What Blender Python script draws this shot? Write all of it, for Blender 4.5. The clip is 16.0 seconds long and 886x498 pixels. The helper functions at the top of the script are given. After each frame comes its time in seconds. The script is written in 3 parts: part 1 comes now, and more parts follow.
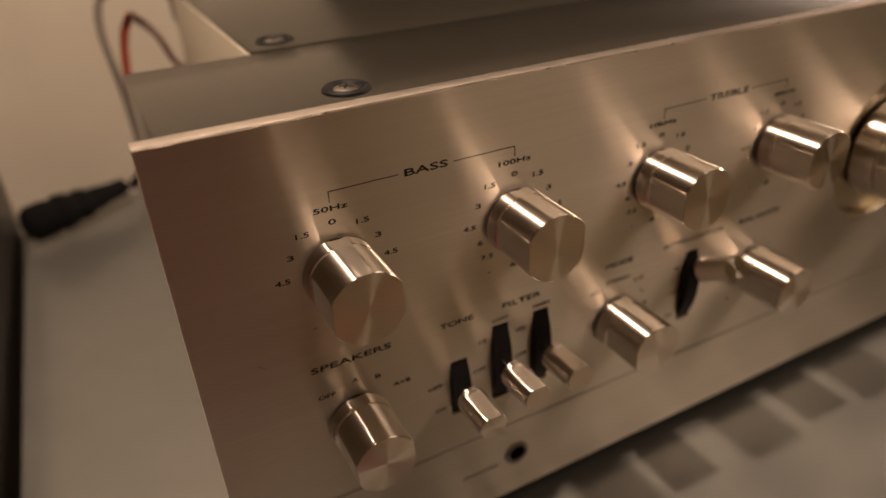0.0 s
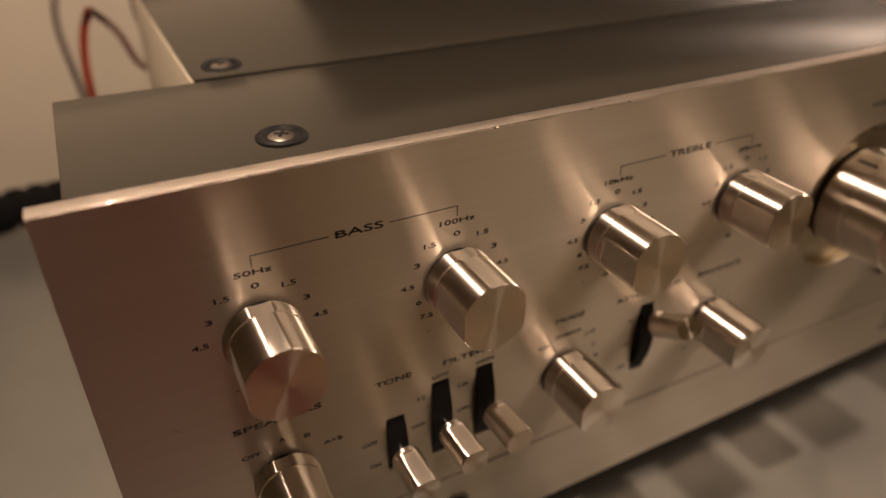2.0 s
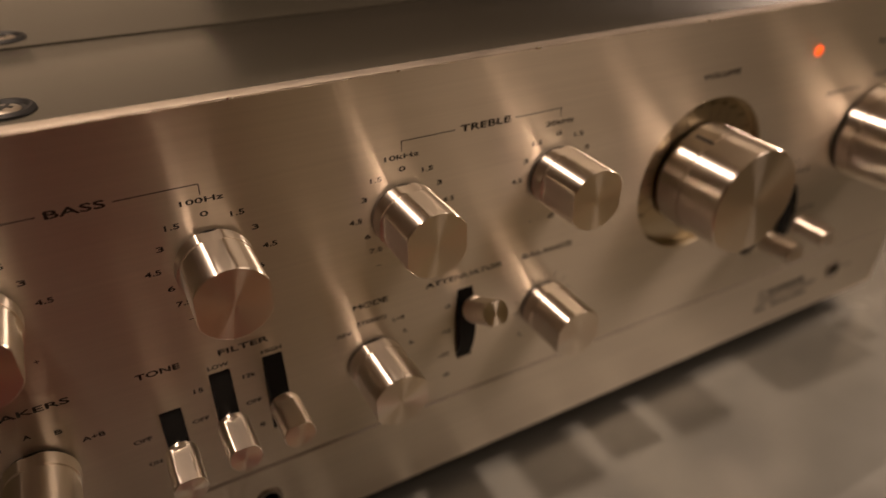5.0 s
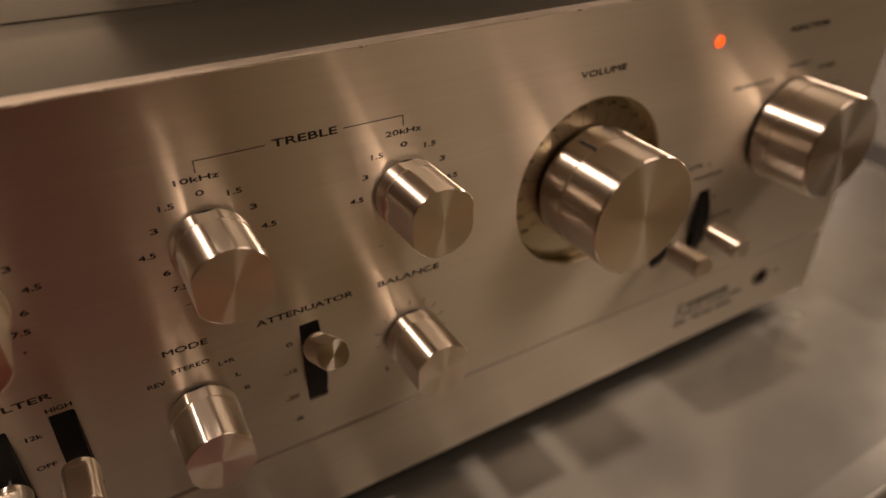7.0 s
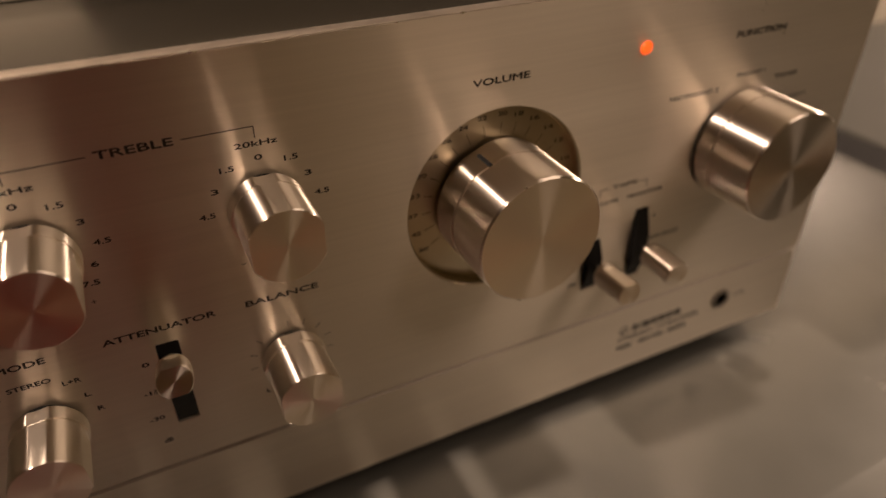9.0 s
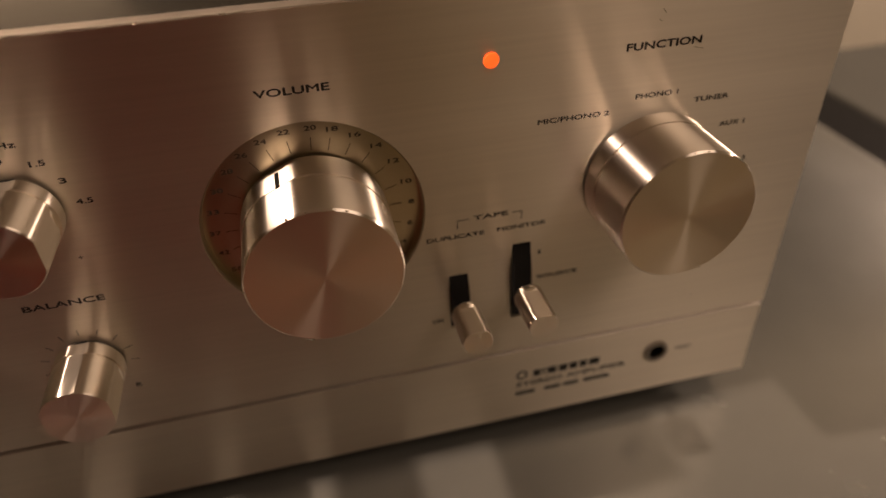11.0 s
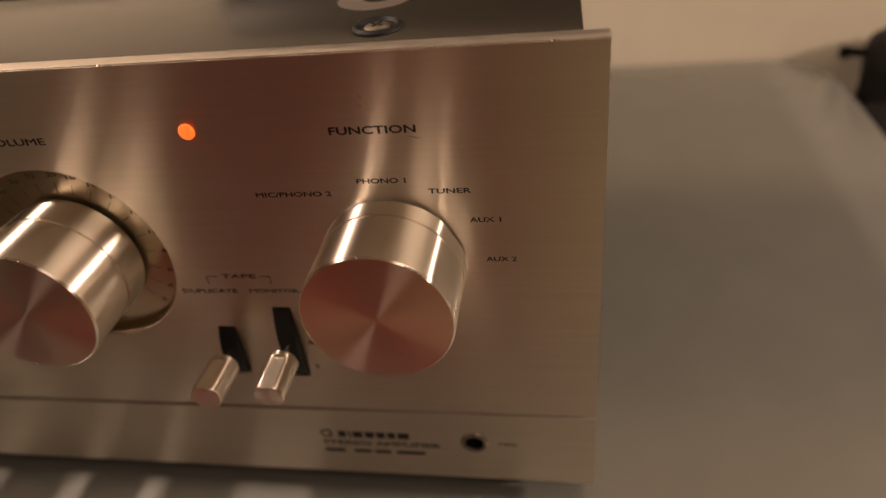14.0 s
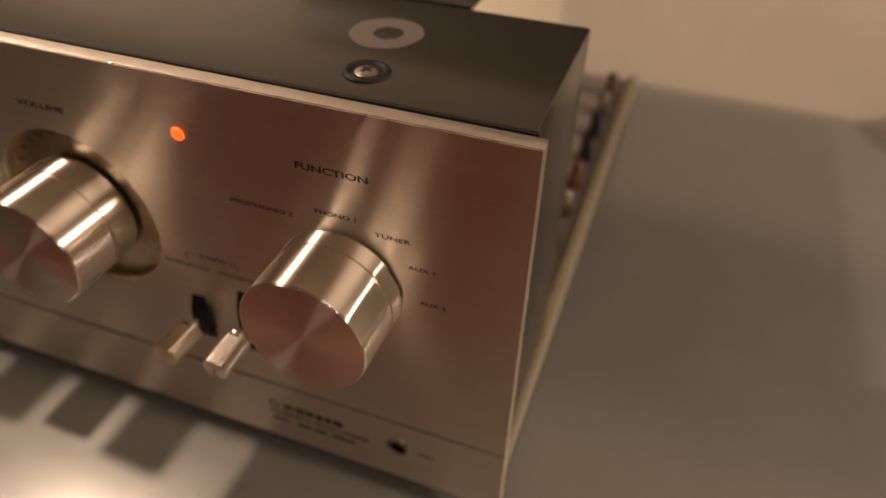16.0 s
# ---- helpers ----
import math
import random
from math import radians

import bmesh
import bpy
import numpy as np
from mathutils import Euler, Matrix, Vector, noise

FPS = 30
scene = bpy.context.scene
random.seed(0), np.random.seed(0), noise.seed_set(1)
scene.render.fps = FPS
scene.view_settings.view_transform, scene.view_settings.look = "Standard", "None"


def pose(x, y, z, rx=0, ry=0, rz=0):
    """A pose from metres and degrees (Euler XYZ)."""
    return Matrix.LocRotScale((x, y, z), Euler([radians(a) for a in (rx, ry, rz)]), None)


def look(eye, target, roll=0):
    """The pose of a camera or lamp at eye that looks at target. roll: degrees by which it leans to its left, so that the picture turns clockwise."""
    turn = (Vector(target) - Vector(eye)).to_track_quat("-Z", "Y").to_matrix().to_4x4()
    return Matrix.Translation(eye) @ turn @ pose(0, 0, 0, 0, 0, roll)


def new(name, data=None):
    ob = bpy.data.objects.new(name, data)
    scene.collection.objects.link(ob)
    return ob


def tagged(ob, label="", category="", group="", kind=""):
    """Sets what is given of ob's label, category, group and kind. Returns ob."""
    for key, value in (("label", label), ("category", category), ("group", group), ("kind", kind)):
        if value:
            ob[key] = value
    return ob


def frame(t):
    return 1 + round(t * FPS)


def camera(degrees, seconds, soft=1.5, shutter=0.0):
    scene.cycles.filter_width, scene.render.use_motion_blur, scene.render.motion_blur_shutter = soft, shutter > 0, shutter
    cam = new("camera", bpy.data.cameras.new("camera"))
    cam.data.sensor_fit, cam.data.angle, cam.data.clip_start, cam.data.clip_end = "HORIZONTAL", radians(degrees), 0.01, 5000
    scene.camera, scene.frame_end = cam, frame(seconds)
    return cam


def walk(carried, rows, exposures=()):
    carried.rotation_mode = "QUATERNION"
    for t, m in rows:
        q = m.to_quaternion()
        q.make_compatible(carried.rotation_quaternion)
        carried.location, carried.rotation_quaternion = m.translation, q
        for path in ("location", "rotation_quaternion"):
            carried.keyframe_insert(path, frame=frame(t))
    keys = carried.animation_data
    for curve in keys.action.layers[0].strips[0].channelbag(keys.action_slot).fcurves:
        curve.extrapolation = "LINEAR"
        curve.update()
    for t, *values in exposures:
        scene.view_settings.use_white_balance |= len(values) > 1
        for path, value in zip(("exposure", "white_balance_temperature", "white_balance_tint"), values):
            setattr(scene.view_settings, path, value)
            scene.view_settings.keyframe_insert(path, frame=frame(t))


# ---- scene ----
cam = camera(65.5, 16.0, soft=1.6)
PATH = [
    (0, (-0.0032, -0.1471, 0.2002), (0.0934, 0.0470, 0.0757), -2.76),
    (0.5, (0.0019, -0.1253, 0.2124), (0.0961, 0.0699, 0.0878), -1.67),
    (1, (0.0055, -0.1236, 0.2126), (0.1022, 0.0681, 0.0846), -0.35),
    (1.5, (0.0097, -0.1270, 0.2152), (0.1071, 0.0625, 0.0845), 0.31),
    (2, (0.0175, -0.1368, 0.2133), (0.1164, 0.0523, 0.0830), 0.28),
    (2.5, (0.0240, -0.1413, 0.2113), (0.1248, 0.0468, 0.0810), 0.59),
    (3, (0.0298, -0.1434, 0.2108), (0.1301, 0.0436, 0.0786), 0.77),
    (3.5, (0.0368, -0.1454, 0.2093), (0.1367, 0.0417, 0.0769), 0.55),
    (4, (0.0442, -0.1486, 0.2075), (0.1441, 0.0383, 0.0750), 0.36),
    (4.5, (0.0567, -0.1538, 0.2065), (0.1577, 0.0323, 0.0736), 0.29),
    (4.7, (0.0636, -0.1564, 0.2062), (0.1652, 0.0292, 0.0729), 0.36),
    (6.8, (0.1205, -0.1514, 0.1974), (0.2244, 0.0326, 0.0638), -0.42),
    (7, (0.1246, -0.1504, 0.1988), (0.2298, 0.0309, 0.0625), -0.21),
    (7.5, (0.1368, -0.1555, 0.2015), (0.2428, 0.0257, 0.0658), -0.24),
    (8, (0.1451, -0.1562, 0.2029), (0.2506, 0.0250, 0.0667), -0.11),
    (8.2, (0.1503, -0.1569, 0.2016), (0.2551, 0.0245, 0.0651), -0.17),
    (10.3, (0.2273, -0.1536, 0.1954), (0.2798, 0.0413, 0.0479), -1.80),
    (10.5, (0.2380, -0.1543, 0.1945), (0.2868, 0.0415, 0.0469), -2.09),
    (11, (0.2690, -0.1596, 0.1951), (0.3113, 0.0385, 0.0486), -2.60),
    (11.5, (0.2896, -0.1595, 0.1964), (0.3285, 0.0392, 0.0498), -3.27),
    (12, (0.3194, -0.1549, 0.1953), (0.3503, 0.0442, 0.0472), -4.02),
    (12.5, (0.3503, -0.1545, 0.1958), (0.3495, 0.0470, 0.0479), -6.15),
    (13, (0.3804, -0.1468, 0.2036), (0.3576, 0.0552, 0.0580), -6.47),
    (13.5, (0.3963, -0.1454, 0.2021), (0.3600, 0.0547, 0.0566), -7.81),
    (14, (0.4094, -0.1451, 0.2024), (0.3671, 0.0532, 0.0562), -7.43),
    (14.5, (0.4152, -0.1473, 0.2000), (0.3732, 0.0504, 0.0528), -6.23),
    (15, (0.4104, -0.1493, 0.2003), (0.3637, 0.0463, 0.0519), -5.28),
    (15.5, (0.4224, -0.1478, 0.2131), (0.3606, 0.0448, 0.0663), -4.21),
    (16, (0.4437, -0.1320, 0.2322), (0.3794, 0.0483, 0.0713), 1.09),
]
walk(cam, [(t, look(eye, target, roll)) for t, eye, target, roll in PATH],
     exposures=[(0, -0.10), (4, 0.0), (8, -0.03), (11, 0.05), (12, 0.08), (13, 0.30), (14, 0.48), (14.5, 0.46), (15.5, 0.48), (16, 0.34)])
cam.data.dof.use_dof = True
cam.data.dof.focus_distance = 0.170
cam.data.dof.aperture_fstop = 7.5

# ---- world and lamps ----
TABLE_Z = -0.014
world = bpy.data.worlds.new("room_air")
scene.world = world
world.use_nodes = True
world.node_tree.nodes["Background"].inputs[0].default_value = (1.0, 0.78, 0.55, 1)
world.node_tree.nodes["Background"].inputs[1].default_value = 0.02


def lamp(name, eye, target, size, watts, colour):
    data = bpy.data.lights.new(name, "AREA")
    data.shape, data.size, data.energy, data.color = "DISK", size, watts, colour
    ob = new(name, data)
    ob.matrix_world = look(eye, target)
    return ob


WARM = (1.0, 0.722, 0.545)
bulb = bpy.data.lights.new("lamp_light", "POINT")
bulb.energy, bulb.shadow_soft_size, bulb.color = 11.8, 0.010, WARM
new("lamp_light", bulb).location = (-0.031, 0.002, 0.494)
lamp("lamp_light", (1.60, 0.030, 0.47), (0.2, 0.0, 0.1), 0.08, 13.0, WARM)
lamp("ceiling_light", (1.65, -1.1, 1.67), (1.65, -1.1, 0.0), 1.5, 15.5, WARM)


# ---- materials ----
def principled(name, colour, rough=0.5, metal=0.0):
    m = bpy.data.materials.new(name)
    m.use_nodes = True
    b = m.node_tree.nodes["Principled BSDF"]
    b.inputs["Base Color"].default_value = (*colour, 1)
    b.inputs["Roughness"].default_value = rough
    b.inputs["Metallic"].default_value = metal
    return m, m.node_tree.nodes, m.node_tree.links, b


def vary(nodes, links, b, colour, amount, scale, stretch=(1, 1, 1), rough=None, bump=0.0, bump_dist=0.0002):
    """Two scales of noise on colour, roughness and relief, in object metres."""
    co = nodes.new("ShaderNodeTexCoord")
    mp = nodes.new("ShaderNodeMapping")
    mp.inputs["Scale"].default_value = stretch
    links.new(co.outputs["Object"], mp.inputs["Vector"])
    fine, broad = nodes.new("ShaderNodeTexNoise"), nodes.new("ShaderNodeTexNoise")
    fine.inputs["Scale"].default_value, fine.inputs["Detail"].default_value = scale, 6
    broad.inputs["Scale"].default_value, broad.inputs["Detail"].default_value = scale / 12, 3
    links.new(mp.outputs[0], fine.inputs["Vector"])
    links.new(mp.outputs[0], broad.inputs["Vector"])
    add = nodes.new("ShaderNodeMath")
    add.operation = "ADD"
    links.new(fine.outputs[0], add.inputs[0])
    links.new(broad.outputs[0], add.inputs[1])
    ramp = nodes.new("ShaderNodeMapRange")
    ramp.inputs["From Min"].default_value, ramp.inputs["From Max"].default_value = 0.6, 1.4
    links.new(add.outputs[0], ramp.inputs["Value"])
    mix = nodes.new("ShaderNodeMix")
    mix.data_type = "RGBA"
    mix.inputs["A"].default_value = (*[c * (1 - amount) for c in colour], 1)
    mix.inputs["B"].default_value = (*[min(1, c * (1 + amount)) for c in colour], 1)
    links.new(ramp.outputs[0], mix.inputs["Factor"])
    links.new(mix.outputs["Result"], b.inputs["Base Color"])
    if rough:
        rr = nodes.new("ShaderNodeMapRange")
        rr.inputs["To Min"].default_value, rr.inputs["To Max"].default_value = rough
        links.new(ramp.outputs[0], rr.inputs["Value"])
        links.new(rr.outputs[0], b.inputs["Roughness"])
    if bump:
        bn = nodes.new("ShaderNodeBump")
        bn.inputs["Strength"].default_value, bn.inputs["Distance"].default_value = bump, bump_dist
        links.new(fine.outputs[0], bn.inputs["Height"])
        links.new(bn.outputs[0], b.inputs["Normal"])
    return ramp


def surface(name, colour, rough, metal=0.0, amount=0.15, scale=60.0, bump=0.1, stretch=(1, 1, 1), spread=0.06, dist=0.0002):
    m, nodes, links, b = principled(name, colour, rough, metal)
    vary(nodes, links, b, colour, amount, scale, stretch, (rough - spread, rough + spread), bump, dist)
    return m


def brushed_panel():
    colour = (0.82, 0.76, 0.66)
    m, nodes, links, b = principled("brushed_aluminium", colour, 0.42, 1.0)
    vary(nodes, links, b, colour, 0.06, 900, (0.02, 1, 1), (0.39, 0.45), 0.06, 0.00004)
    b.inputs["Anisotropic"].default_value = 0.90
    tangent = nodes.new("ShaderNodeCombineXYZ")
    tangent.inputs[2].default_value = 1.0
    links.new(tangent.outputs[0], b.inputs["Tangent"])
    return m


def turned(name, colour, rough, aniso):
    """Lathe-turned metal: the grooves run round the knob's own y axis."""
    m, nodes, links, b = principled(name, colour, rough, 1.0)
    co = nodes.new("ShaderNodeTexCoord")
    sep = nodes.new("ShaderNodeSeparateXYZ")
    links.new(co.outputs["Object"], sep.inputs[0])
    neg = nodes.new("ShaderNodeMath")
    neg.operation = "MULTIPLY"
    neg.inputs[1].default_value = -1.0
    links.new(sep.outputs[0], neg.inputs[0])
    comb = nodes.new("ShaderNodeCombineXYZ")
    links.new(sep.outputs[2], comb.inputs[0])
    links.new(neg.outputs[0], comb.inputs[2])
    tr = nodes.new("ShaderNodeVectorTransform")
    tr.vector_type, tr.convert_from, tr.convert_to = "VECTOR", "OBJECT", "WORLD"
    links.new(comb.outputs[0], tr.inputs[0])
    links.new(tr.outputs[0], b.inputs["Tangent"])
    b.inputs["Anisotropic"].default_value = aniso
    b.inputs["Anisotropic Rotation"].default_value = 0.25
    # fine turning marks: rings by radius and by length
    ln = nodes.new("ShaderNodeVectorMath")
    ln.operation = "LENGTH"
    flat = nodes.new("ShaderNodeCombineXYZ")
    links.new(sep.outputs[0], flat.inputs[0])
    links.new(sep.outputs[2], flat.inputs[2])
    links.new(flat.outputs[0], ln.inputs[0])
    ad = nodes.new("ShaderNodeMath")
    ad.operation = "ADD"
    links.new(ln.outputs["Value"], ad.inputs[0])
    links.new(sep.outputs[1], ad.inputs[1])
    no = nodes.new("ShaderNodeTexNoise")
    no.noise_dimensions = "1D"
    no.inputs["Scale"].default_value, no.inputs["Detail"].default_value = 3500, 4
    links.new(ad.outputs[0], no.inputs["W"])
    rr = nodes.new("ShaderNodeMapRange")
    rr.inputs["To Min"].default_value, rr.inputs["To Max"].default_value = rough - 0.012, rough + 0.012
    links.new(no.outputs[0], rr.inputs["Value"])
    links.new(rr.outputs[0], b.inputs["Roughness"])
    return m


PANEL = brushed_panel()
KNOB = turned("turned_aluminium", (0.84, 0.775, 0.69), 0.285, 1.0)
MILLED = surface("milled_aluminium", (0.84, 0.78, 0.69), 0.34, 1.0, 0.06, 500, 0.05, (1, 0.05, 1), 0.03, 0.00005)
EDGE = surface("milled_edge", (0.50, 0.455, 0.40), 0.46, 1.0, 0.12, 400, 0.25, (0.3, 1, 1), 0.08, 0.0001)
DIAL = surface("dial_plate", (0.52, 0.46, 0.34), 0.30, 1.0, 0.05, 900, 0.0, (1, 1, 1), 0.02)
SCREW = surface("dull_chrome", (0.30, 0.27, 0.235), 0.34, 1.0, 0.2, 400, 0.2)
CHROME = surface("chrome", (0.80, 0.78, 0.74), 0.16, 1.0, 0.1, 300, 0.1)
BODY = surface("painted_steel", (0.019, 0.017, 0.0125), 0.22, 0.0, 0.03, 60, 0.0, (1, 1, 1), 0.004, 0.00005)
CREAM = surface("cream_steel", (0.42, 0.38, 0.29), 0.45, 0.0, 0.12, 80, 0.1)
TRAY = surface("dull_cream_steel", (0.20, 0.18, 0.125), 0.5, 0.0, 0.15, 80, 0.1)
BLACK = surface("black_plastic", (0.006, 0.006, 0.006), 0.6, 0.0, 0.3, 300, 0.1)
BLACK.node_tree.nodes["Principled BSDF"].inputs["Specular IOR Level"].default_value = 0.25
RUBBER = surface("black_rubber", (0.004, 0.004, 0.004), 0.9, 0.0, 0.3, 200, 0.3)
RUBBER.node_tree.nodes["Principled BSDF"].inputs["Specular IOR Level"].default_value = 0.15
INK = principled("black_ink", (0.018, 0.016, 0.014), 0.5)[0]
DIAL_INK = principled("brown_ink", (0.06, 0.048, 0.034), 0.5)[0]
TABLE = surface("satin_grey_shelf", (0.225, 0.228, 0.212), 0.24, 0.47, 0.06, 40, 0.04, (1, 1, 1), 0.04, 0.0001)
TABLE.node_tree.nodes["Principled BSDF"].inputs["Specular IOR Level"].default_value = 0.8
FAR_BOARD = surface("dull_grey_board", (0.10, 0.10, 0.088), 0.6, 0.0, 0.1, 30, 0.1)
WALL = surface("cream_wall_paint", (0.42, 0.383, 0.31), 0.8, 0.0, 0.08, 20, 0.25, (1, 1, 1), 0.05, 0.001)
OLIVE = surface("olive_wall_paint", (0.20, 0.175, 0.085), 0.8, 0.0, 0.1, 20, 0.25, (1, 1, 1), 0.05, 0.001)
# red of the unseen sheets that tint the front panel's reflection
RED_STAND_IN = surface("red_stand_in_cloth", (0.23, 0.018, 0.010), 0.9, 0.0, 0.25, 14, 0.3, (1, 1, 0.2), 0.05, 0.01)
WOOD = surface("brown_floor_boards", (0.38, 0.315, 0.205), 0.5, 0.0, 0.3, 9, 0.2, (1, 8, 1), 0.1, 0.002)
DARKWOOD = surface("dark_stained_wood", (0.022, 0.018, 0.014), 0.4, 0.0, 0.3, 20, 0.2, (6, 1, 1), 0.08, 0.0005)
RESIDUE = surface("sticker_residue", (0.075, 0.062, 0.052), 0.6, 0.0, 0.15, 200, 0.3)
RED_WIRE = surface("red_insulation", (0.19, 0.030, 0.014), 0.4, 0.0, 0.2, 100, 0.1)
BROWN_WIRE = surface("brown_insulation", (0.07, 0.03, 0.02), 0.45, 0.0, 0.2, 100, 0.1)
GREY_WIRE = surface("grey_insulation", (0.16, 0.14, 0.12), 0.5, 0.0, 0.2, 100, 0.1)


def glow(name, colour, strength):
    m, nodes, links, b = principled(name, colour, 0.35)
    b.inputs["Emission Color"].default_value = (*colour, 1)
    b.inputs["Emission Strength"].default_value = strength
    return m


LED_GLOW = glow("lit_orange_lens", (1.0, 0.11, 0.015), 1.15)


# ---- mesh helpers ----
def finish(name, bm, material, smooth=False):
    me = bpy.data.meshes.new(name)
    bmesh.ops.recalc_face_normals(bm, faces=bm.faces)
    bm.to_mesh(me)
    bm.free()
    me.materials.append(material)
    if smooth:
        me.polygons.foreach_set("use_smooth", [True] * len(me.polygons))
        me.set_sharp_from_angle(angle=radians(32))
    return me


def part(name, bm, material, parent, label="", at=None, smooth=True):
    ob = new(name, finish(name, bm, material, smooth))
    ob.parent = parent
    if at is not None:
        ob.matrix_basis = at
    if label:
        tagged(ob, label)
    return ob


def root(name, at, label, category, group="", kind=""):
    ob = new(name)
    ob.empty_display_size = 0.02
    ob.matrix_basis = at
    return tagged(ob, label, category, group, kind)


def box(bm, x0, x1, y0, y1, z0, z1, bevel=0.0, seg=2):
    made = bmesh.ops.create_cube(bm, size=1.0)
    bmesh.ops.transform(bm, matrix=Matrix.Translation(((x0 + x1) / 2, (y0 + y1) / 2, (z0 + z1) / 2)) @ Matrix.Diagonal((x1 - x0, y1 - y0, z1 - z0, 1)), verts=made["verts"])
    if bevel:
        edges = list({e for v in made["verts"] for e in v.link_edges})
        bmesh.ops.bevel(bm, geom=edges, offset=bevel, segments=seg, profile=0.5, affect="EDGES")
    return bm


def boxed(*args, **kw):
    return box(bmesh.new(), *args, **kw)


def lathe(profile, seg=72, shape=None):
    """Rings (radius, y) round the y axis; a radius of 0 closes the end. shape moves a point (x, y, z)."""
    bm = bmesh.new()
    rings = []
    for r, y in profile:
        if r <= 0:
            rings.append([bm.verts.new((0, y, 0))])
        else:
            ring = []
            for i in range(seg):
                a = 2 * math.pi * i / seg
                p = (r * math.cos(a), y, r * math.sin(a))
                ring.append(bm.verts.new(shape(*p) if shape else p))
            rings.append(ring)
    for a, b in zip(rings, rings[1:]):
        for i in range(max(len(a), len(b))):
            j = (i + 1) % max(len(a), len(b))
            vs = [a[i % len(a)], a[j % len(a)], b[j % len(b)], b[i % len(b)]]
            vs = list(dict.fromkeys(vs))
            if len(vs) > 2:
                bm.faces.new(vs)
    return bm


def plate(outer, holes, y0, y1, edge=0.0):
    """A plate in the xz plane with holes cut through it, from y0 (front) to y1."""
    bm = bmesh.new()
    loops = []
    for pts in [outer, *holes]:
        vs = [bm.verts.new((x, y0, z)) for x, z in pts]
        loops.append([bm.edges.new((vs[i], vs[(i + 1) % len(vs)])) for i in range(len(vs))])
    bmesh.ops.triangle_fill(bm, use_beauty=True, use_dissolve=False, edges=[e for l in loops for e in l])
    ex = bmesh.ops.extrude_face_region(bm, geom=list(bm.faces))
    bmesh.ops.translate(bm, vec=(0, y1 - y0, 0), verts=[v for v in ex["geom"] if isinstance(v, bmesh.types.BMVert)])
    return bm


def ring_pts(cx, cz, r, n=48):
    return [(cx + r * math.cos(2 * math.pi * i / n), cz + r * math.sin(2 * math.pi * i / n)) for i in range(n)]


def rect_pts(x0, x1, z0, z1, r=0.0006):
    pts = []
    for cx, cz, a0 in ((x1 - r, z1 - r, 0), (x0 + r, z1 - r, 90), (x0 + r, z0 + r, 180), (x1 - r, z0 + r, 270)):
        pts += [(cx + r * math.cos(radians(a0 + k * 30)), cz + r * math.sin(radians(a0 + k * 30))) for k in range(4)]
    return pts


def cable(name, points, radius, material, parent):
    cu = bpy.data.curves.new(name, "CURVE")
    cu.dimensions, cu.bevel_depth, cu.bevel_resolution, cu.resolution_u = "3D", radius, 4, 10
    sp = cu.splines.new("BEZIER")
    sp.bezier_points.add(len(points) - 1)
    for b, p in zip(sp.bezier_points, points):
        b.co, b.handle_left_type, b.handle_right_type = p, "AUTO", "AUTO"
    cu.use_fill_caps = True
    tmp = new(name, cu)
    me = bpy.data.meshes.new_from_object(tmp.evaluated_get(bpy.context.evaluated_depsgraph_get()))
    bpy.data.objects.remove(tmp)
    me.materials.clear()
    me.materials.append(material)
    me.polygons.foreach_set("use_smooth", [True] * len(me.polygons))
    ob = new(name, me)
    ob.parent = parent
    return ob


def word(text, cx, cz, w, h, parent, y=-0.00006, ink=None, turn=0.0, bold=0.0):
    """A printed word, its centre and its width and height in metres."""
    cu = bpy.data.curves.new("lettering", "FONT")
    cu.body, cu.offset, cu.resolution_u = text, bold, 3
    tmp = new("lettering", cu)
    me = bpy.data.meshes.new_from_object(tmp.evaluated_get(bpy.context.evaluated_depsgraph_get()))
    bpy.data.objects.remove(tmp)
    co = np.zeros(len(me.vertices) * 3)
    me.vertices.foreach_get("co", co)
    co = co.reshape(-1, 3)
    lo, hi = co.min(0), co.max(0)
    u = (co[:, 0] - (lo[0] + hi[0]) / 2) / (hi[0] - lo[0]) * w
    v = (co[:, 1] - (lo[1] + hi[1]) / 2) / (hi[1] - lo[1]) * h
    me.vertices.foreach_set("co", np.c_[u, np.zeros(len(u)), v].ravel())
    fat = bmesh.new()
    for k, (du, dv) in enumerate(((0, 0), (1, 0), (-1, 0), (0, 1), (0, -1))):
        first = len(fat.verts)
        fat.from_mesh(me)
        fat.verts.ensure_lookup_table()
        bmesh.ops.translate(fat, vec=(du * 0.058 * h, -k * 0.000002, dv * 0.042 * h), verts=fat.verts[first:])
    fat.to_mesh(me)
    fat.free()
    me.materials.clear()
    me.materials.append(ink or INK)
    ob = new("lettering", me)
    ob.parent = parent
    ob.matrix_basis = pose(cx, y, cz, 0, turn, 0)
    return ob


def stroke(x0, z0, x1, z1, width, parent, name="printed_line", y=-0.00006, ink=None):
    d = Vector((x1 - x0, z1 - z0))
    n = Vector((-d.y, d.x)).normalized() * width / 2
    bm = bmesh.new()
    bm.faces.new([bm.verts.new((x, y, z)) for x, z in ((x0 - n.x, z0 - n.y), (x1 - n.x, z1 - n.y), (x1 + n.x, z1 + n.y), (x0 + n.x, z0 + n.y))])
    return part(name, bm, ink or INK, parent, smooth=False)


# ---- the room ----
def slab(name, dims, material, label, category, bevel=0.0):
    ob = new(name, finish(name, boxed(*dims, bevel=bevel), material))
    return tagged(ob, label, category, kind="structure")


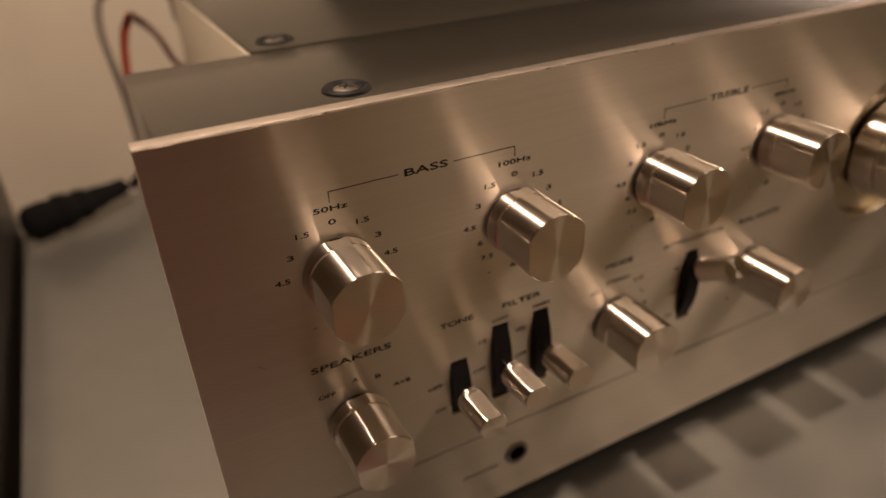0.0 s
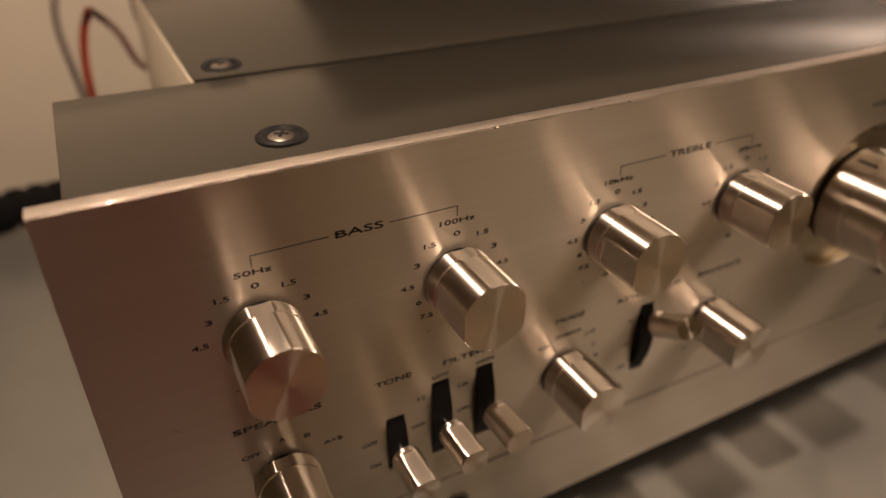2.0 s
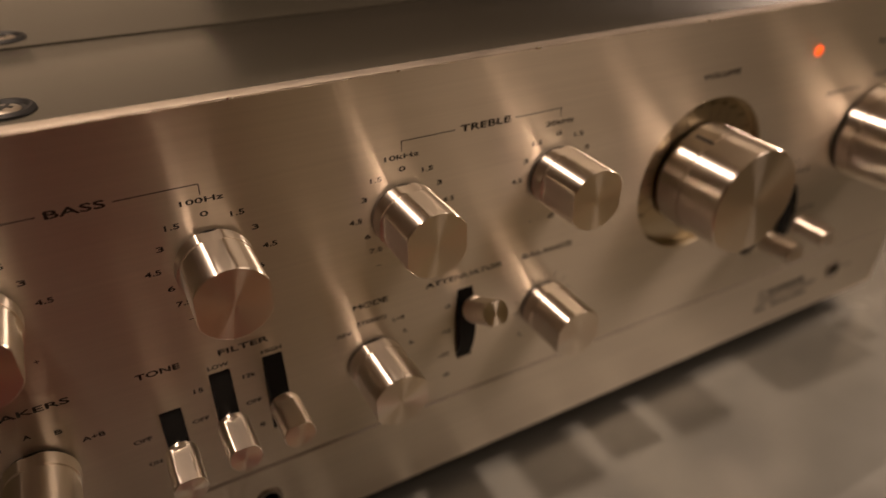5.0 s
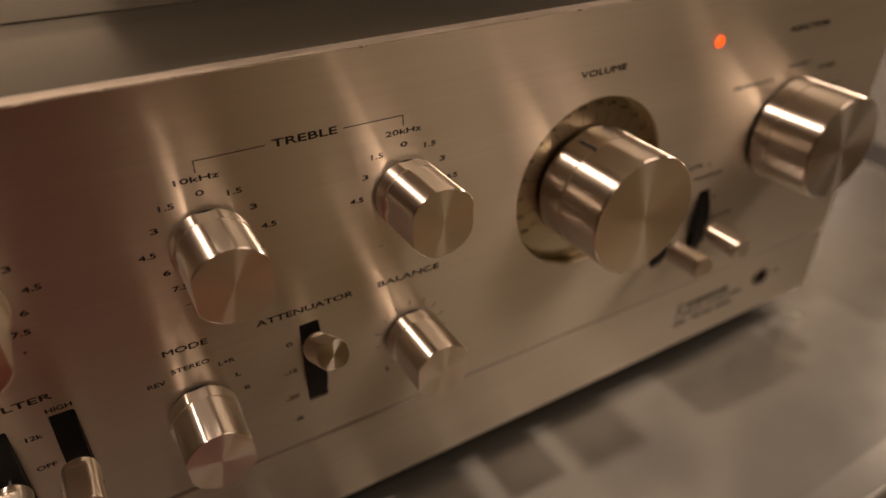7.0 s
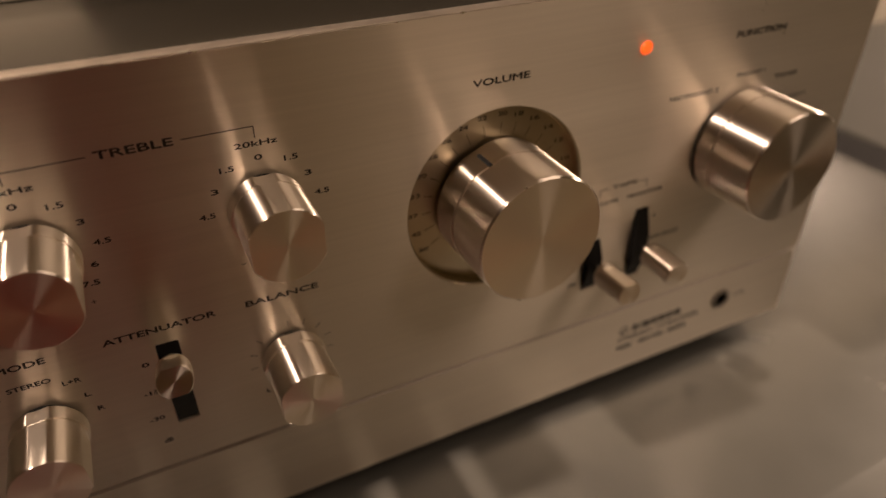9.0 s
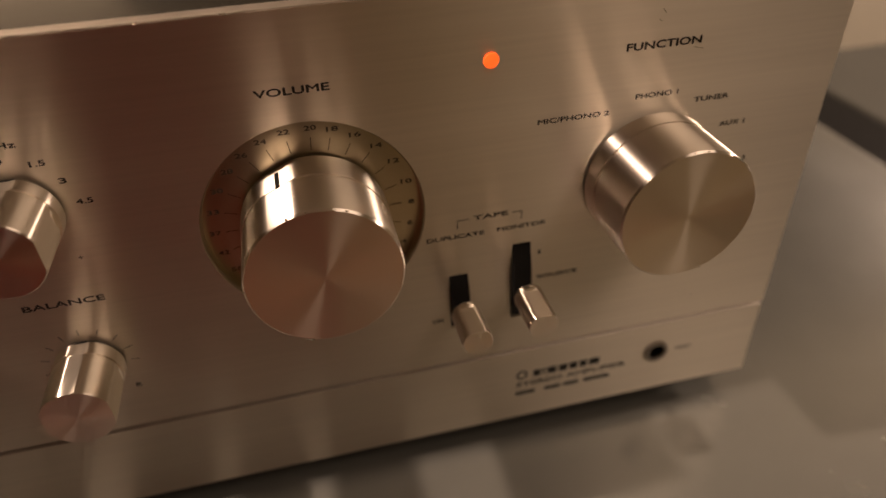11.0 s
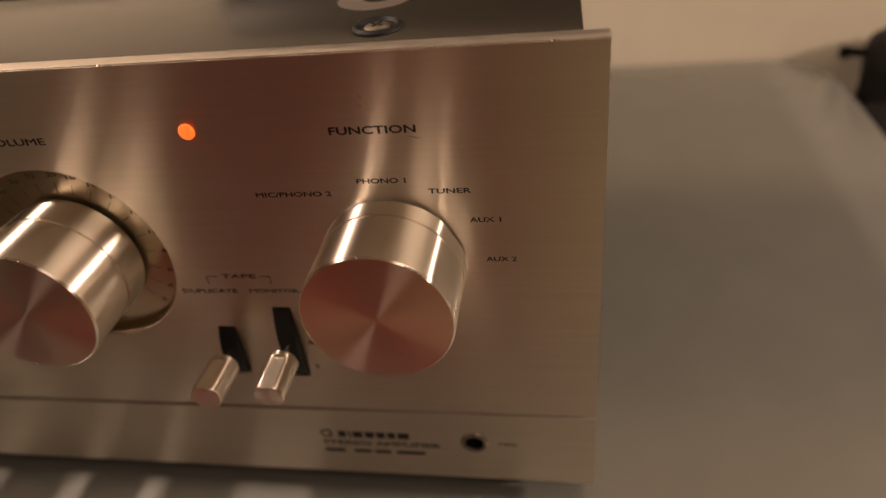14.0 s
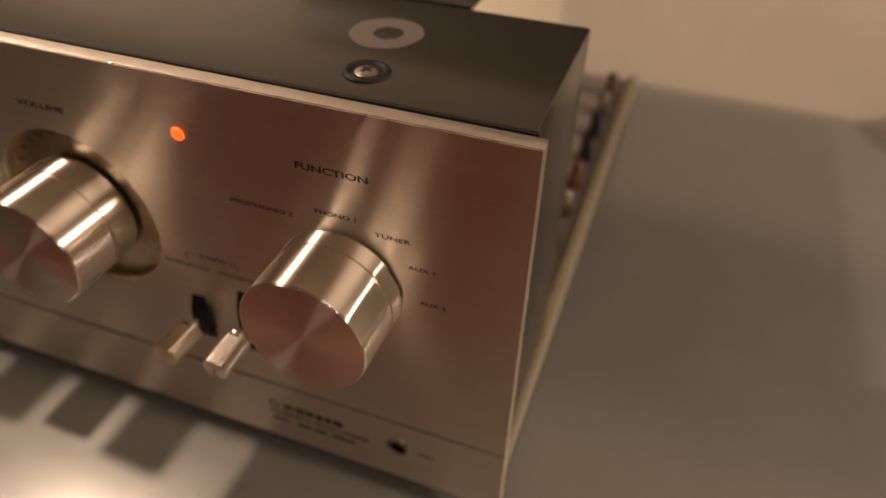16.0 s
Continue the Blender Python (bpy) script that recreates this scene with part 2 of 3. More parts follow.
slab("wall_north", (-2.6, 2.8, 0.395, 0.50, -0.78, 1.7), WALL, "cream painted plaster wall behind the shelf", "wall")
slab("wall_south", (-2.6, 2.8, -2.5, -2.4, -0.78, 1.7), OLIVE, "olive painted plaster wall of the room", "wall")
slab("wall_west", (-2.7, -2.6, -2.5, 0.5, -0.78, 1.7), OLIVE, "olive painted plaster wall of the room", "wall")
slab("wall_east", (2.8, 2.9, -2.5, 0.5, -0.78, 1.7), OLIVE, "olive painted plaster wall of the room", "wall")
slab("ceiling", (-2.7, 2.9, -2.5, 0.5, 1.7, 1.8), WALL, "cream painted ceiling of the room", "ceiling")
slab("floor", (-2.7, 2.9, -2.5, 0.5, -0.88, -0.78), WOOD, "brown wooden floor boards of the room", "floor")


# unseen stand-in for the red camera operator mirrored in the front panel
def curtain():
    bm = bmesh.new()
    n = 220
    rows = [[bm.verts.new((-1.45 + 1.95 * i / n, -2.30 + 0.035 * math.sin(i * 0.55) + 0.012 * math.sin(i * 1.7), z)) for i in range(n + 1)] for z in (-0.74, 1.6)]
    for i in range(n):
        bm.faces.new((rows[0][i], rows[0][i + 1], rows[1][i + 1], rows[1][i]))
    ext = bmesh.ops.solidify(bm, geom=list(bm.faces), thickness=0.006)
    return bm


tagged(new("curtain", finish("curtain", curtain(), RED_STAND_IN, True)), "unseen dark red cloth in folds, added for the red reflection in the front panel", "curtain", kind="structure")


# unseen red sheet on the floor, added to continue the operator's red reflection
tagged(new("rug", finish("rug", boxed(-1.15, 0.28, -2.2, -0.60, -0.779, -0.765, bevel=0.004), RED_STAND_IN)), "unseen dark red sheet on the floor boards, added for the red reflection in the front panel", "rug")


def shelf():
    """A grey shelf board with round corners and a rolled edge."""
    bm = bmesh.new()
    r, x0, x1, y0, y1 = 0.045, -0.073, 0.605, -0.092, 0.392
    pts = []
    for cx, cy, a0 in ((x1 - r, y1 - r, 0), (x0 + 0.01, y1 - 0.01, 90), (x0 + 0.01, y0 + 0.01, 180), (x1 - r, y0 + r, 270)):
        rr = r if cx > 0.3 else 0.01
        pts += [(cx + rr * math.cos(radians(a0 + k * 9)), cy + rr * math.sin(radians(a0 + k * 9))) for k in range(11)]
    f = bm.faces.new([bm.verts.new((x, y, TABLE_Z)) for x, y in pts])
    ex = bmesh.ops.extrude_face_region(bm, geom=[f])
    bmesh.ops.translate(bm, vec=(0, 0, -0.022), verts=[v for v in ex["geom"] if isinstance(v, bmesh.types.BMVert)])
    top = [e for e in bm.edges if all(abs(v.co.z - TABLE_Z) < 1e-6 for v in e.verts)]
    bmesh.ops.bevel(bm, geom=top, offset=0.004, segments=4, profile=0.5, affect="EDGES")
    return bm


tagged(new("shelf_board", finish("shelf_board", shelf(), TABLE, True)), "satin grey shelf board with rounded corners, under the amplifier", "shelf", kind="structure")
slab("side_panel", (-0.115, -0.0775, -0.30, 0.393, -0.78, 0.022), DARKWOOD, "dark upright side panel of the rack beside the shelf", "rack panel", 0.002)
# unseen board, added so the glossy cover mirrors something dark on its right
slab("wall_panel", (0.16, 2.20, 0.3895, 0.3946, 0.085, 0.42), DARKWOOD, "unseen dark board added on the wall to darken the reflection in the cover", "wall board", 0.003)
slab("rack_rail", (0.610, 0.655, -0.25, 0.325, -0.16, -0.022), BLACK, "black rail beside the grey shelf", "rack rail", 0.002)
slab("side_table", (0.660, 1.40, -0.25, 0.325, -0.05, -0.024), FAR_BOARD, "grey board beyond the black rail", "shelf", 0.003)


def rack_post(x, y):
    """A round upright of the rack with a domed cap and a small clamp knob."""
    post = root("rack_post", pose(x, y, -0.774), "dark round rack post with a domed cap at the shelf corner", "rack post")
    part("tube", lathe([(0, -0.006), (0.030, -0.006), (0.030, 0.764), (0, 0.764)], 40), BLACK, post, at=pose(0, 0, 0, 90, 0, 0))
    part("cap", lathe([(0.0305, 0.760), (0.0312, 0.764), (0.0312, 0.775), (0.0295, 0.781), (0.024, 0.785), (0.012, 0.787), (0, 0.7875)], 40), BLACK, post, "black domed cap", at=pose(0, 0, 0, 90, 0, 0))
    knob_bm = lathe([(0, 0.0), (0.0030, 0.0), (0.0030, 0.012), (0.0044, 0.013), (0.0050, 0.016), (0.0040, 0.019), (0, 0.020)], 24)
    part("clamp_knob", knob_bm, RUBBER, post, "small black clamp knob", at=pose(-0.027, 0.006, 0.772, 0, 0, 78))


rack_post(0.652, 0.357)

# ---- the amplifier ----
amplifier = root("amplifier", pose(0, 0, 0), "vintage stereo amplifier with brushed champagne aluminium front, on grey shelf", "amplifier")

SLOTS = dict(tone=(0.0706, 0.0766, 0.0442, 0.0655), low=(0.0855, 0.0915, 0.0440, 0.0735), high=(0.1006, 0.1066, 0.0445, 0.0737),
             attenuator=(0.1650, 0.1710, 0.0462, 0.0755), duplicate=(0.3046, 0.3106, 0.0457, 0.0665), monitor=(0.3243, 0.3303, 0.0453, 0.0744))
VOL = (0.2685, 0.0925)
LED = (0.3175, 0.1322)
holes = [rect_pts(*s) for s in SLOTS.values()] + [ring_pts(*VOL, 0.0301, 72), ring_pts(*LED, 0.0021, 20)]
front = part("front_panel", plate([(0, 0.0304), (0.42, 0.0304), (0.42, 0.15), (0, 0.15)], holes, 0.0, 0.005), PANEL, amplifier, "brushed champagne aluminium front panel", smooth=False)
JACKS = ((0.0952, 0.0148), (0.3805, 0.0152))
lower = part("lower_panel", plate([(0, -0.0042), (0.42, -0.0042), (0.42, 0.0286), (0, 0.0286)], [ring_pts(*j, 0.0030, 32) for j in JACKS], 0.0002, 0.005), PANEL, amplifier, smooth=False)
# the lower panel's chamfered top edge below the seam
lip = bmesh.new()
ends = [[lip.verts.new((x, y, z)) for y, z in ((0.0002, 0.0286), (0.0008, 0.0293), (0.0050, 0.0293), (0.0050, 0.0286))] for x in (0.0, 0.42)]
for k in range(4):
    lip.faces.new((ends[0][k], ends[0][(k + 1) % 4], ends[1][(k + 1) % 4], ends[1][k]))
for ring in ends:
    lip.faces.new(ring)
part("chamfered_edge", lip, EDGE, lower, "bright chamfered edge along the seam", smooth=False)
part("top_edge", boxed(0.0, 0.42, 0.0002, 0.0050, 0.1500, 0.1504, bevel=0.00018), EDGE, front, "worn bare aluminium top edge with small nicks")
part("front_backing", boxed(0.004, 0.416, 0.0135, 0.0150, -0.002, 0.146), BLACK, amplifier)

# cabinet
part("front_cabinet", boxed(0.0058, 0.4150, 0.0150, 0.0855, -0.0035, 0.1455, bevel=0.0008), BODY, amplifier, "grey-olive painted steel cover behind the front panel")
collar = bmesh.new()
for dims in ((0.0058, 0.4150, 0.0050, 0.0150, 0.1435, 0.1455), (0.0058, 0.0078, 0.0050, 0.0150, -0.0035, 0.1435), (0.4130, 0.4150, 0.0050, 0.0150, -0.0035, 0.1435), (0.0078, 0.4130, 0.0050, 0.0135, -0.0035, -0.0015)):
    box(collar, *dims)
part("cabinet_collar", collar, BODY, amplifier, smooth=False)
chassis = part("rear_chassis", boxed(0.0455, 0.3745, 0.0870, 0.2570, -0.0035, 0.1440, bevel=0.0006), CREAM, amplifier, "cream-coloured steel chassis side")
part("rear_cover", boxed(0.0462, 0.3738, 0.0872, 0.2575, 0.1440, 0.1457, bevel=0.0005), BODY, chassis, "grey-olive painted steel top cover")
part("bottom_tray", boxed(0.0075, 0.4135, 0.0858, 0.3600, -0.0050, 0.0010, bevel=0.0006), GREY_WIRE, amplifier)
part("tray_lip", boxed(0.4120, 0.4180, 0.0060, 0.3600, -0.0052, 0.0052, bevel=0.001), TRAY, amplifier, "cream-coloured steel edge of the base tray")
for x in (0.03, 0.39):
    for y in (0.035, 0.32):
        part("foot", lathe([(0, 0.009), (0.010, 0.009), (0.0115, 0.0), (0, 0.0)], 32), RUBBER, amplifier, at=pose(x, y, TABLE_Z, 90, 0, 0))


# screws on the top
def screw(x, y, parent):
    s = part("screw_cup", lathe([(0.0068, 0.0), (0.0067, -0.0005), (0.0061, -0.0011), (0.0055, -0.0011), (0.0048, -0.0002), (0, -0.0001)], 40), BLACK, parent, "black plastic screw cup", at=pose(x, y, 0.1456, -90, 0, 0))
    bm = lathe([(0.0036, 0.0004), (0.0036, -0.0003), (0.0030, -0.0007), (0.0018, -0.0009), (0, -0.0010)], 32)
    part("screw_head", bm, SCREW, s, "dull chrome cross-head screw")
    cross = bmesh.new()
    box(cross, -0.0019, 0.0019, -0.00108, -0.0006, -0.0004, 0.0004)
    box(cross, -0.0004, 0.0004, -0.00110, -0.0006, -0.0019, 0.0019)
    part("screw_recess", cross, BLACK, s, at=pose(0, 0, 0, 0, 28, 0), smooth=False)


for p in ((0.0575, 0.0292), (0.3625, 0.0295), (0.0572, 0.0985), (0.3628, 0.0985)):
    screw(*p, amplifier)
mark = bmesh.new()
ins, outs = [], []
for i in range(64):
    a = 2 * math.pi * i / 64
    w = 1 + 0.015 * math.sin(3 * a) + 0.01 * math.sin(7 * a + 1)
    outs.append(mark.verts.new((0.3563 + 0.0117 * w * math.cos(a), 0.0568 + 0.0117 * w * math.sin(a), 0.14556)))
    ins.append(mark.verts.new((0.3570 + 0.0047 * math.cos(a), 0.0568 + 0.0047 * w * math.sin(a), 0.14556)))
for i in range(64):
    j = (i + 1) % 64
    mark.faces.new((outs[i], outs[j], ins[j], ins[i]))
part("sticker_mark", mark, RESIDUE, amplifier, "pale ring of old sticker residue", smooth=False)


# knobs
def knob(name, r, length, collar, pointer, flats, back=-0.0006, seg=96):
    """A turned knob round its own y axis, pointer in degrees from +x: a collar, a groove, side flats and a pointer flat."""
    groove = -collar
    flat = 0.965
    px, pz = math.cos(radians(pointer)), math.sin(radians(pointer))

    def shape(x, y, z):
        along, across = x * px + z * pz, -x * pz + z * px
        if y < groove - 0.0002:
            if flats:
                across = max(-flats, min(flats, across))
            along = min(along, r * flat)
        elif not flats:
            along = min(along, r * (flat - 0.004))
        else:
            if along > 0 and abs(across) < 0.30 * r:
                dip = 0.085 * r * (math.cos(across / (0.30 * r) * math.pi / 2)) ** 1.0
                along = min(along, math.sqrt(max(0, r * r - across * across)) - dip * 0.9)
        if name == "function_knob" and abs(y - f) < 0.0008 and 0.5 < across / r < 0.92 and along > 0:
            dent = 1 - 0.016 * max(0, noise.noise((across * 3000, along * 900, y * 2000)))
            along, across = along * dent, across * dent
        return (along * px - across * pz, y, along * pz + across * px)

    f = -length
    c = r * 0.025
    profile = [(r * 0.90, back), (r * 0.985, back - 0.0001), (r, back - 0.0005), (r, groove), (r * 0.94, groove - 0.0001), (r * 0.94, groove - 0.00045), (r * 0.99, groove - 0.0006),
               (r * 0.99, f * 0.6), (r * 0.99, f + c), (r * 0.965, f), (r * 0.6, f), (r * 0.25, f), (0, f)]
    bm = lathe(profile, seg, shape)
    if flats:
        for face in bm.faces:
            c = face.calc_center_median()
            along, across = c.x * px + c.z * pz, -c.x * pz + c.z * px
            if f + 0.0001 < c.y < groove - 0.0002 and (along > r * flat - 0.00003 or abs(across) > flats - 0.00003):
                face.material_index = 1
            elif c.y >= groove and along > 0 and abs(across) < 0.29 * r:
                face.material_index = 1
    return bm


def add_knob(name, x, z, r, length, collar, pointer, flats, label, back=-0.0012):
    ob = part(name, knob(name, r, length, collar, pointer, flats, back), KNOB, amplifier, label, at=pose(x, 0, z))
    ob.data.materials.append(MILLED)
    part("shaft_washer", lathe([(r * 0.91, 0.0034 if back > 0 else 0.0), (r * 0.91, back - 0.0003), (0, back - 0.0003)], 40), BLACK, ob, "black washer in the gap behind the knob")
    return ob


XT = (0.0399, 0.0931, 0.1466, 0.2000)
tone_knobs = []
for x in XT:
    tone_knobs.append(add_knob("tone_knob", x, 0.1090, 0.0100, 0.0210, 0.0060, 90, 0.0088, "turned champagne aluminium tone knob"))
for x, p, n in ((0.0399, 93, "speakers_knob"), (0.1350, 93, "mode_knob"), (0.2000, 90, "balance_knob")):
    add_knob(n, x, 0.0584, 0.0093, 0.0208, 0.0057, p, 0.0084, "turned champagne aluminium knob")
volume = add_knob("volume_knob", *VOL, 0.0199, 0.0248, 0.0080, 114, 0, "large turned aluminium volume knob with a black pointer line", back=0.002)
function = add_knob("function_knob", 0.3650, 0.0922, 0.0197, 0.0250, 0.0075, 27, 0, "large turned aluminium function knob with a worn rim")
# pointer line of the volume knob
bm = boxed(-0.0006, 0.0006, -0.0082, -0.0008, 0.0180, 0.01930)
part("pointer_line", bm, BLACK, volume, at=pose(0, 0, 0, 0, -24, 0), smooth=False)


def rim_nicks(ob, r, length, spots, seed):
    """Small bright burrs where the anodising is chipped off the front rim."""
    rng = random.Random(seed)
    bm = bmesh.new()
    for a, size in spots:
        c, s = math.cos(radians(a)), math.sin(radians(a))
        made = bmesh.ops.create_icosphere(bm, subdivisions=1, radius=size * 1.7)
        for v in made["verts"]:
            v.co *= rng.uniform(0.7, 1.2)
        q = r * (0.978 if abs(a - 27) > 12 else 0.965)
        bmesh.ops.transform(bm, matrix=pose(q * c, -length + 0.00012, q * s, 0, -a, 0) @ Matrix.Diagonal((0.5, 0.8, 1.5, 1)), verts=made["verts"])
    part("rim_nicks", bm, CHROME, ob, "chipped bright rim", smooth=False)["kind"] = "stuff"


rim_nicks(function, 0.0197, 0.0250, [(60, .00020), (57.5, .00028), (55, .00022), (53, .00030), (50.5, .00020), (48, .00026), (84, .00016), (95, .00014), (152, .00018), (205, .00016), (290, .00015)], 3)
rim_nicks(volume, 0.0199, 0.0248, [(110, .00022), (77, .00018), (96, .00013), (252, .00030), (249, .00022), (68, .00024), (180, .00013)], 5)
rim_nicks(tone_knobs[0], 0.0100, 0.0210, [(250, .00016), (118, .00010)], 7)
rim_nicks(tone_knobs[1], 0.0100, 0.0210, [(262, .00017), (60, .00010)], 8)

# volume dial
part("dial_plate", lathe([(0.0305, 0.0056), (0.0305, 0.0036), (0.0296, 0.0034), (0, 0.0034)], 96), DIAL, amplifier, "olive-gold dial plate sunk in the panel", at=pose(VOL[0], 0, VOL[1]))
dial = amplifier.children[-1]
part("dial_bezel", lathe([(0.0302, 0.0020), (0.0302, 0.0001), (0.0301, 0.0002), (0.0298, 0.0005), (0.0296, 0.0011), (0.0295, 0.0020), (0.0295, 0.0040)], 96), DIAL, dial, "bright bevelled rim of the dial opening")
for n, a in (("20", 85), ("22", 99.5), ("24", 113), ("26", 126), ("28", 138.5), ("30", 152), ("33", 166), ("37", 180), ("42", 194), ("50", 208),
             ("18", 73), ("16", 60), ("14", 46), ("12", 31.6), ("10", 15.6), ("8", 1), ("6", -14), ("4", -28), ("2", -42)):
    c, s = math.cos(radians(a)), math.sin(radians(a))
    word(n, 0.0268 * c, 0.0268 * s, 0.0014 * len(n) + 0.0002, 0.0013, dial, y=0.00330, ink=DIAL_INK)
    stroke(0.0206 * c, 0.0206 * s, 0.0240 * c, 0.0242 * s, 0.00022, dial, "dial_tick", y=0.00330, ink=DIAL_INK)


# switches
def lever(name, slot, tip_z, tip_y=-0.0215):
    """A rocking toggle: a black well, a thin stem and a turned cap with flats, pivoting behind the panel."""
    x0, x1, z0, z1 = SLOTS[slot]
    x, mid = (x0 + x1) / 2, (z0 + z1) / 2
    # a black slide cover, curved round the pivot, bulges through the slot
    cover = bmesh.new()
    half, bulge, n = (z1 - z0) / 2 - 0.0002, 0.0033, 14
    sides = []
    for px in (x0 + 0.0002, x1 - 0.0002):
        arc = [cover.verts.new((px, -bulge * (1 - (2 * k / n - 1) ** 2) + 0.0006, mid - half + 2 * half * k / n)) for k in range(n + 1)]
        sides.append(arc + [cover.verts.new((px, 0.0125, mid + half)), cover.verts.new((px, 0.0125, mid - half))])
    cover.faces.new(sides[0])
    cover.faces.new(sides[1])
    m = len(sides[0])
    for k in range(m):
        cover.faces.new((sides[0][k], sides[0][(k + 1) % m], sides[1][(k + 1) % m], sides[1][k]))
    sw = part(name, cover, BLACK, amplifier, "switch with a curved black plastic slide cover")
    slope = math.degrees(math.atan2(tip_z - mid, 0.012 - tip_y))
    base = pose(x, 0.012, mid, -slope, 0, 0)
    reach = math.hypot(tip_z - mid, 0.012 - tip_y)
    stem = boxed(-0.0004, 0.0004, -reach + 0.010, 0.0, -0.0013, 0.0013, bevel=0.0002)
    part("stem", stem, CHROME, sw, at=base)

    def shape(px, py, pz):
        return (px, py, max(-0.0037, min(0.0037, pz)) if py < -reach + 0.0122 else pz)

    r = 0.0045
    f = -reach
    bm = lathe([(0, f + 0.0142), (0.0030, f + 0.0142), (r, f + 0.0138), (r, f + 0.0124), (r, f + 0.0120), (r, f + 0.004), (r, f + 0.0003), (r * 0.94, f), (r * 0.5, f), (0, f)], 48, shape)
    for face in bm.faces:
        c = face.calc_center_median()
        if abs(c.z) > 0.00367 and c.y < -reach + 0.0122:
            face.material_index = 1
    cap = part("lever_cap", bm, KNOB, sw, "turned aluminium lever cap", at=base)
    cap.data.materials.append(MILLED)


lever("tone_switch", "tone", 0.0550, -0.0205)
lever("low_filter_switch", "low", 0.0600)
lever("high_filter_switch", "high", 0.0610)
lever("attenuator_switch", "attenuator", 0.0775, -0.0185)
lever("duplicate_switch", "duplicate", 0.0580)
lever("monitor_switch", "monitor", 0.0595)

# lamp lens and sockets
part("power_lamp", lathe([(0.0021, 0.004), (0.0021, -0.0002), (0.0019, -0.0006), (0.0012, -0.0009), (0, -0.0010)], 28), LED_GLOW, amplifier, "lit round orange power lamp", at=pose(LED[0], 0, LED[1]))
for j in JACKS:
    s = part("jack_socket", lathe([(0.0046, 0.0002), (0.0045, -0.0005), (0.0040, -0.0008), (0.0033, -0.0007), (0.0031, -0.0002), (0.0030, 0.010), (0, 0.010)], 40), SCREW, amplifier, "silver-rimmed jack socket", at=pose(j[0], 0, j[1]))
    part("socket_hole", lathe([(0.0030, -0.0001), (0.0026, 0.0006), (0.0026, 0.009), (0, 0.009)], 24), RUBBER, s)

# nicks along the worn top edge and light scratches on the brushed face
nicks = bmesh.new()
for k, x in enumerate((0.0150, 0.0420, 0.1035, 0.1330, 0.1465, 0.1900, 0.2380, 0.2560, 0.3010, 0.3760, 0.3820, 0.4085)):
    made = bmesh.ops.create_icosphere(nicks, subdivisions=1, radius=0.00042 + 0.00012 * (k % 3))
    bmesh.ops.transform(nicks, matrix=Matrix.Translation((x, 0.0002, 0.1501)) @ Matrix.Diagonal((1.5 + 0.5 * (k % 2), 0.7, 0.6, 1)), verts=made["verts"])
part("edge_nicks", nicks, CHROME, front, "bright nicks in the worn top edge", smooth=False)["kind"] = "stuff"
for x0, z0, x1, z1 in ((.3735, .1290, .3765, .1283), (.3630, .1402, .3640, .1390), (.3622, .1375, .3634, .1369), (.0152, .0875, .0168, .0862), (.3890, .0400, .3896, .0404)):
    stroke(x0, z0, x1, z1, .00010, front, "scratch", ink=CHROME)

# printing on the front
for t, cx, cz, w, h in (("BASS", .0664, .1309, .0123, .0019), ("TREBLE", .1734, .1309, .0166, .0019), ("VOLUME", .2680, .1309, .0178, .0019), ("FUNCTION", .3649, .1309, .0213, .0020),
                        ("SPEAKERS", .0402, .0800, .0236, .0018), ("TONE", .0734, .0799, .0111, .0018), ("FILTER", .0963, .0799, .0139, .0018), ("MODE", .1348, .0808, .0112, .0018),
                        ("ATTENUATOR", .1677, .0806, .0282, .0018), ("BALANCE", .2001, .0805, .0204, .0018)):
    word(t, cx, cz, w, h, front)
for t, cx, cz, w in (("50Hz", .0399, .1265, .0087), ("100Hz", .0932, .1266, .0103), ("10kHz", .1466, .1265, .0103), ("20kHz", .2000, .1265, .0103)):
    word(t, cx, cz, w, .0014, front)
for a, b, c, d in ((.0399, .0586, .0742, .0931), (.1466, .1634, .1834, .2000)):
    for p in ((a, .1309, b, .1309), (c, .1309, d, .1309), (a, .1310, a, .1280), (d, .1310, d, .1280)):
        stroke(*p, .00026, front)
for x, full in zip(XT, (False, True, True, False)):
    scale = [("0", 0, .1228), ("1.5", -.0079, .1211), ("1.5", .0079, .1211), ("3", -.0117, .1159), ("3", .0117, .1159), ("4.5", -.0146, .1097), ("4.5", .0147, .1098), ("dB", 0, .0938)]
    if full:
        scale += [("6", -.0113, .1041), ("6", .0116, .1042), ("7.5", -.0091, .0990), ("7.5", .0095, .0992)]
    for t, dx, z in scale:
        word(t, x + dx, z, {"0": .0019, "dB": .0024, "1.5": .0034, "4.5": .0038, "7.5": .0038}.get(t, .0017), .0014, front)
    stroke(x - .0090, .0935, x - .0078, .0935, .0002, front)
    stroke(x + .0081, .0939, x + .0093, .0939, .0002, front)
    stroke(x + .0087, .0933, x + .0087, .0945, .0002, front)
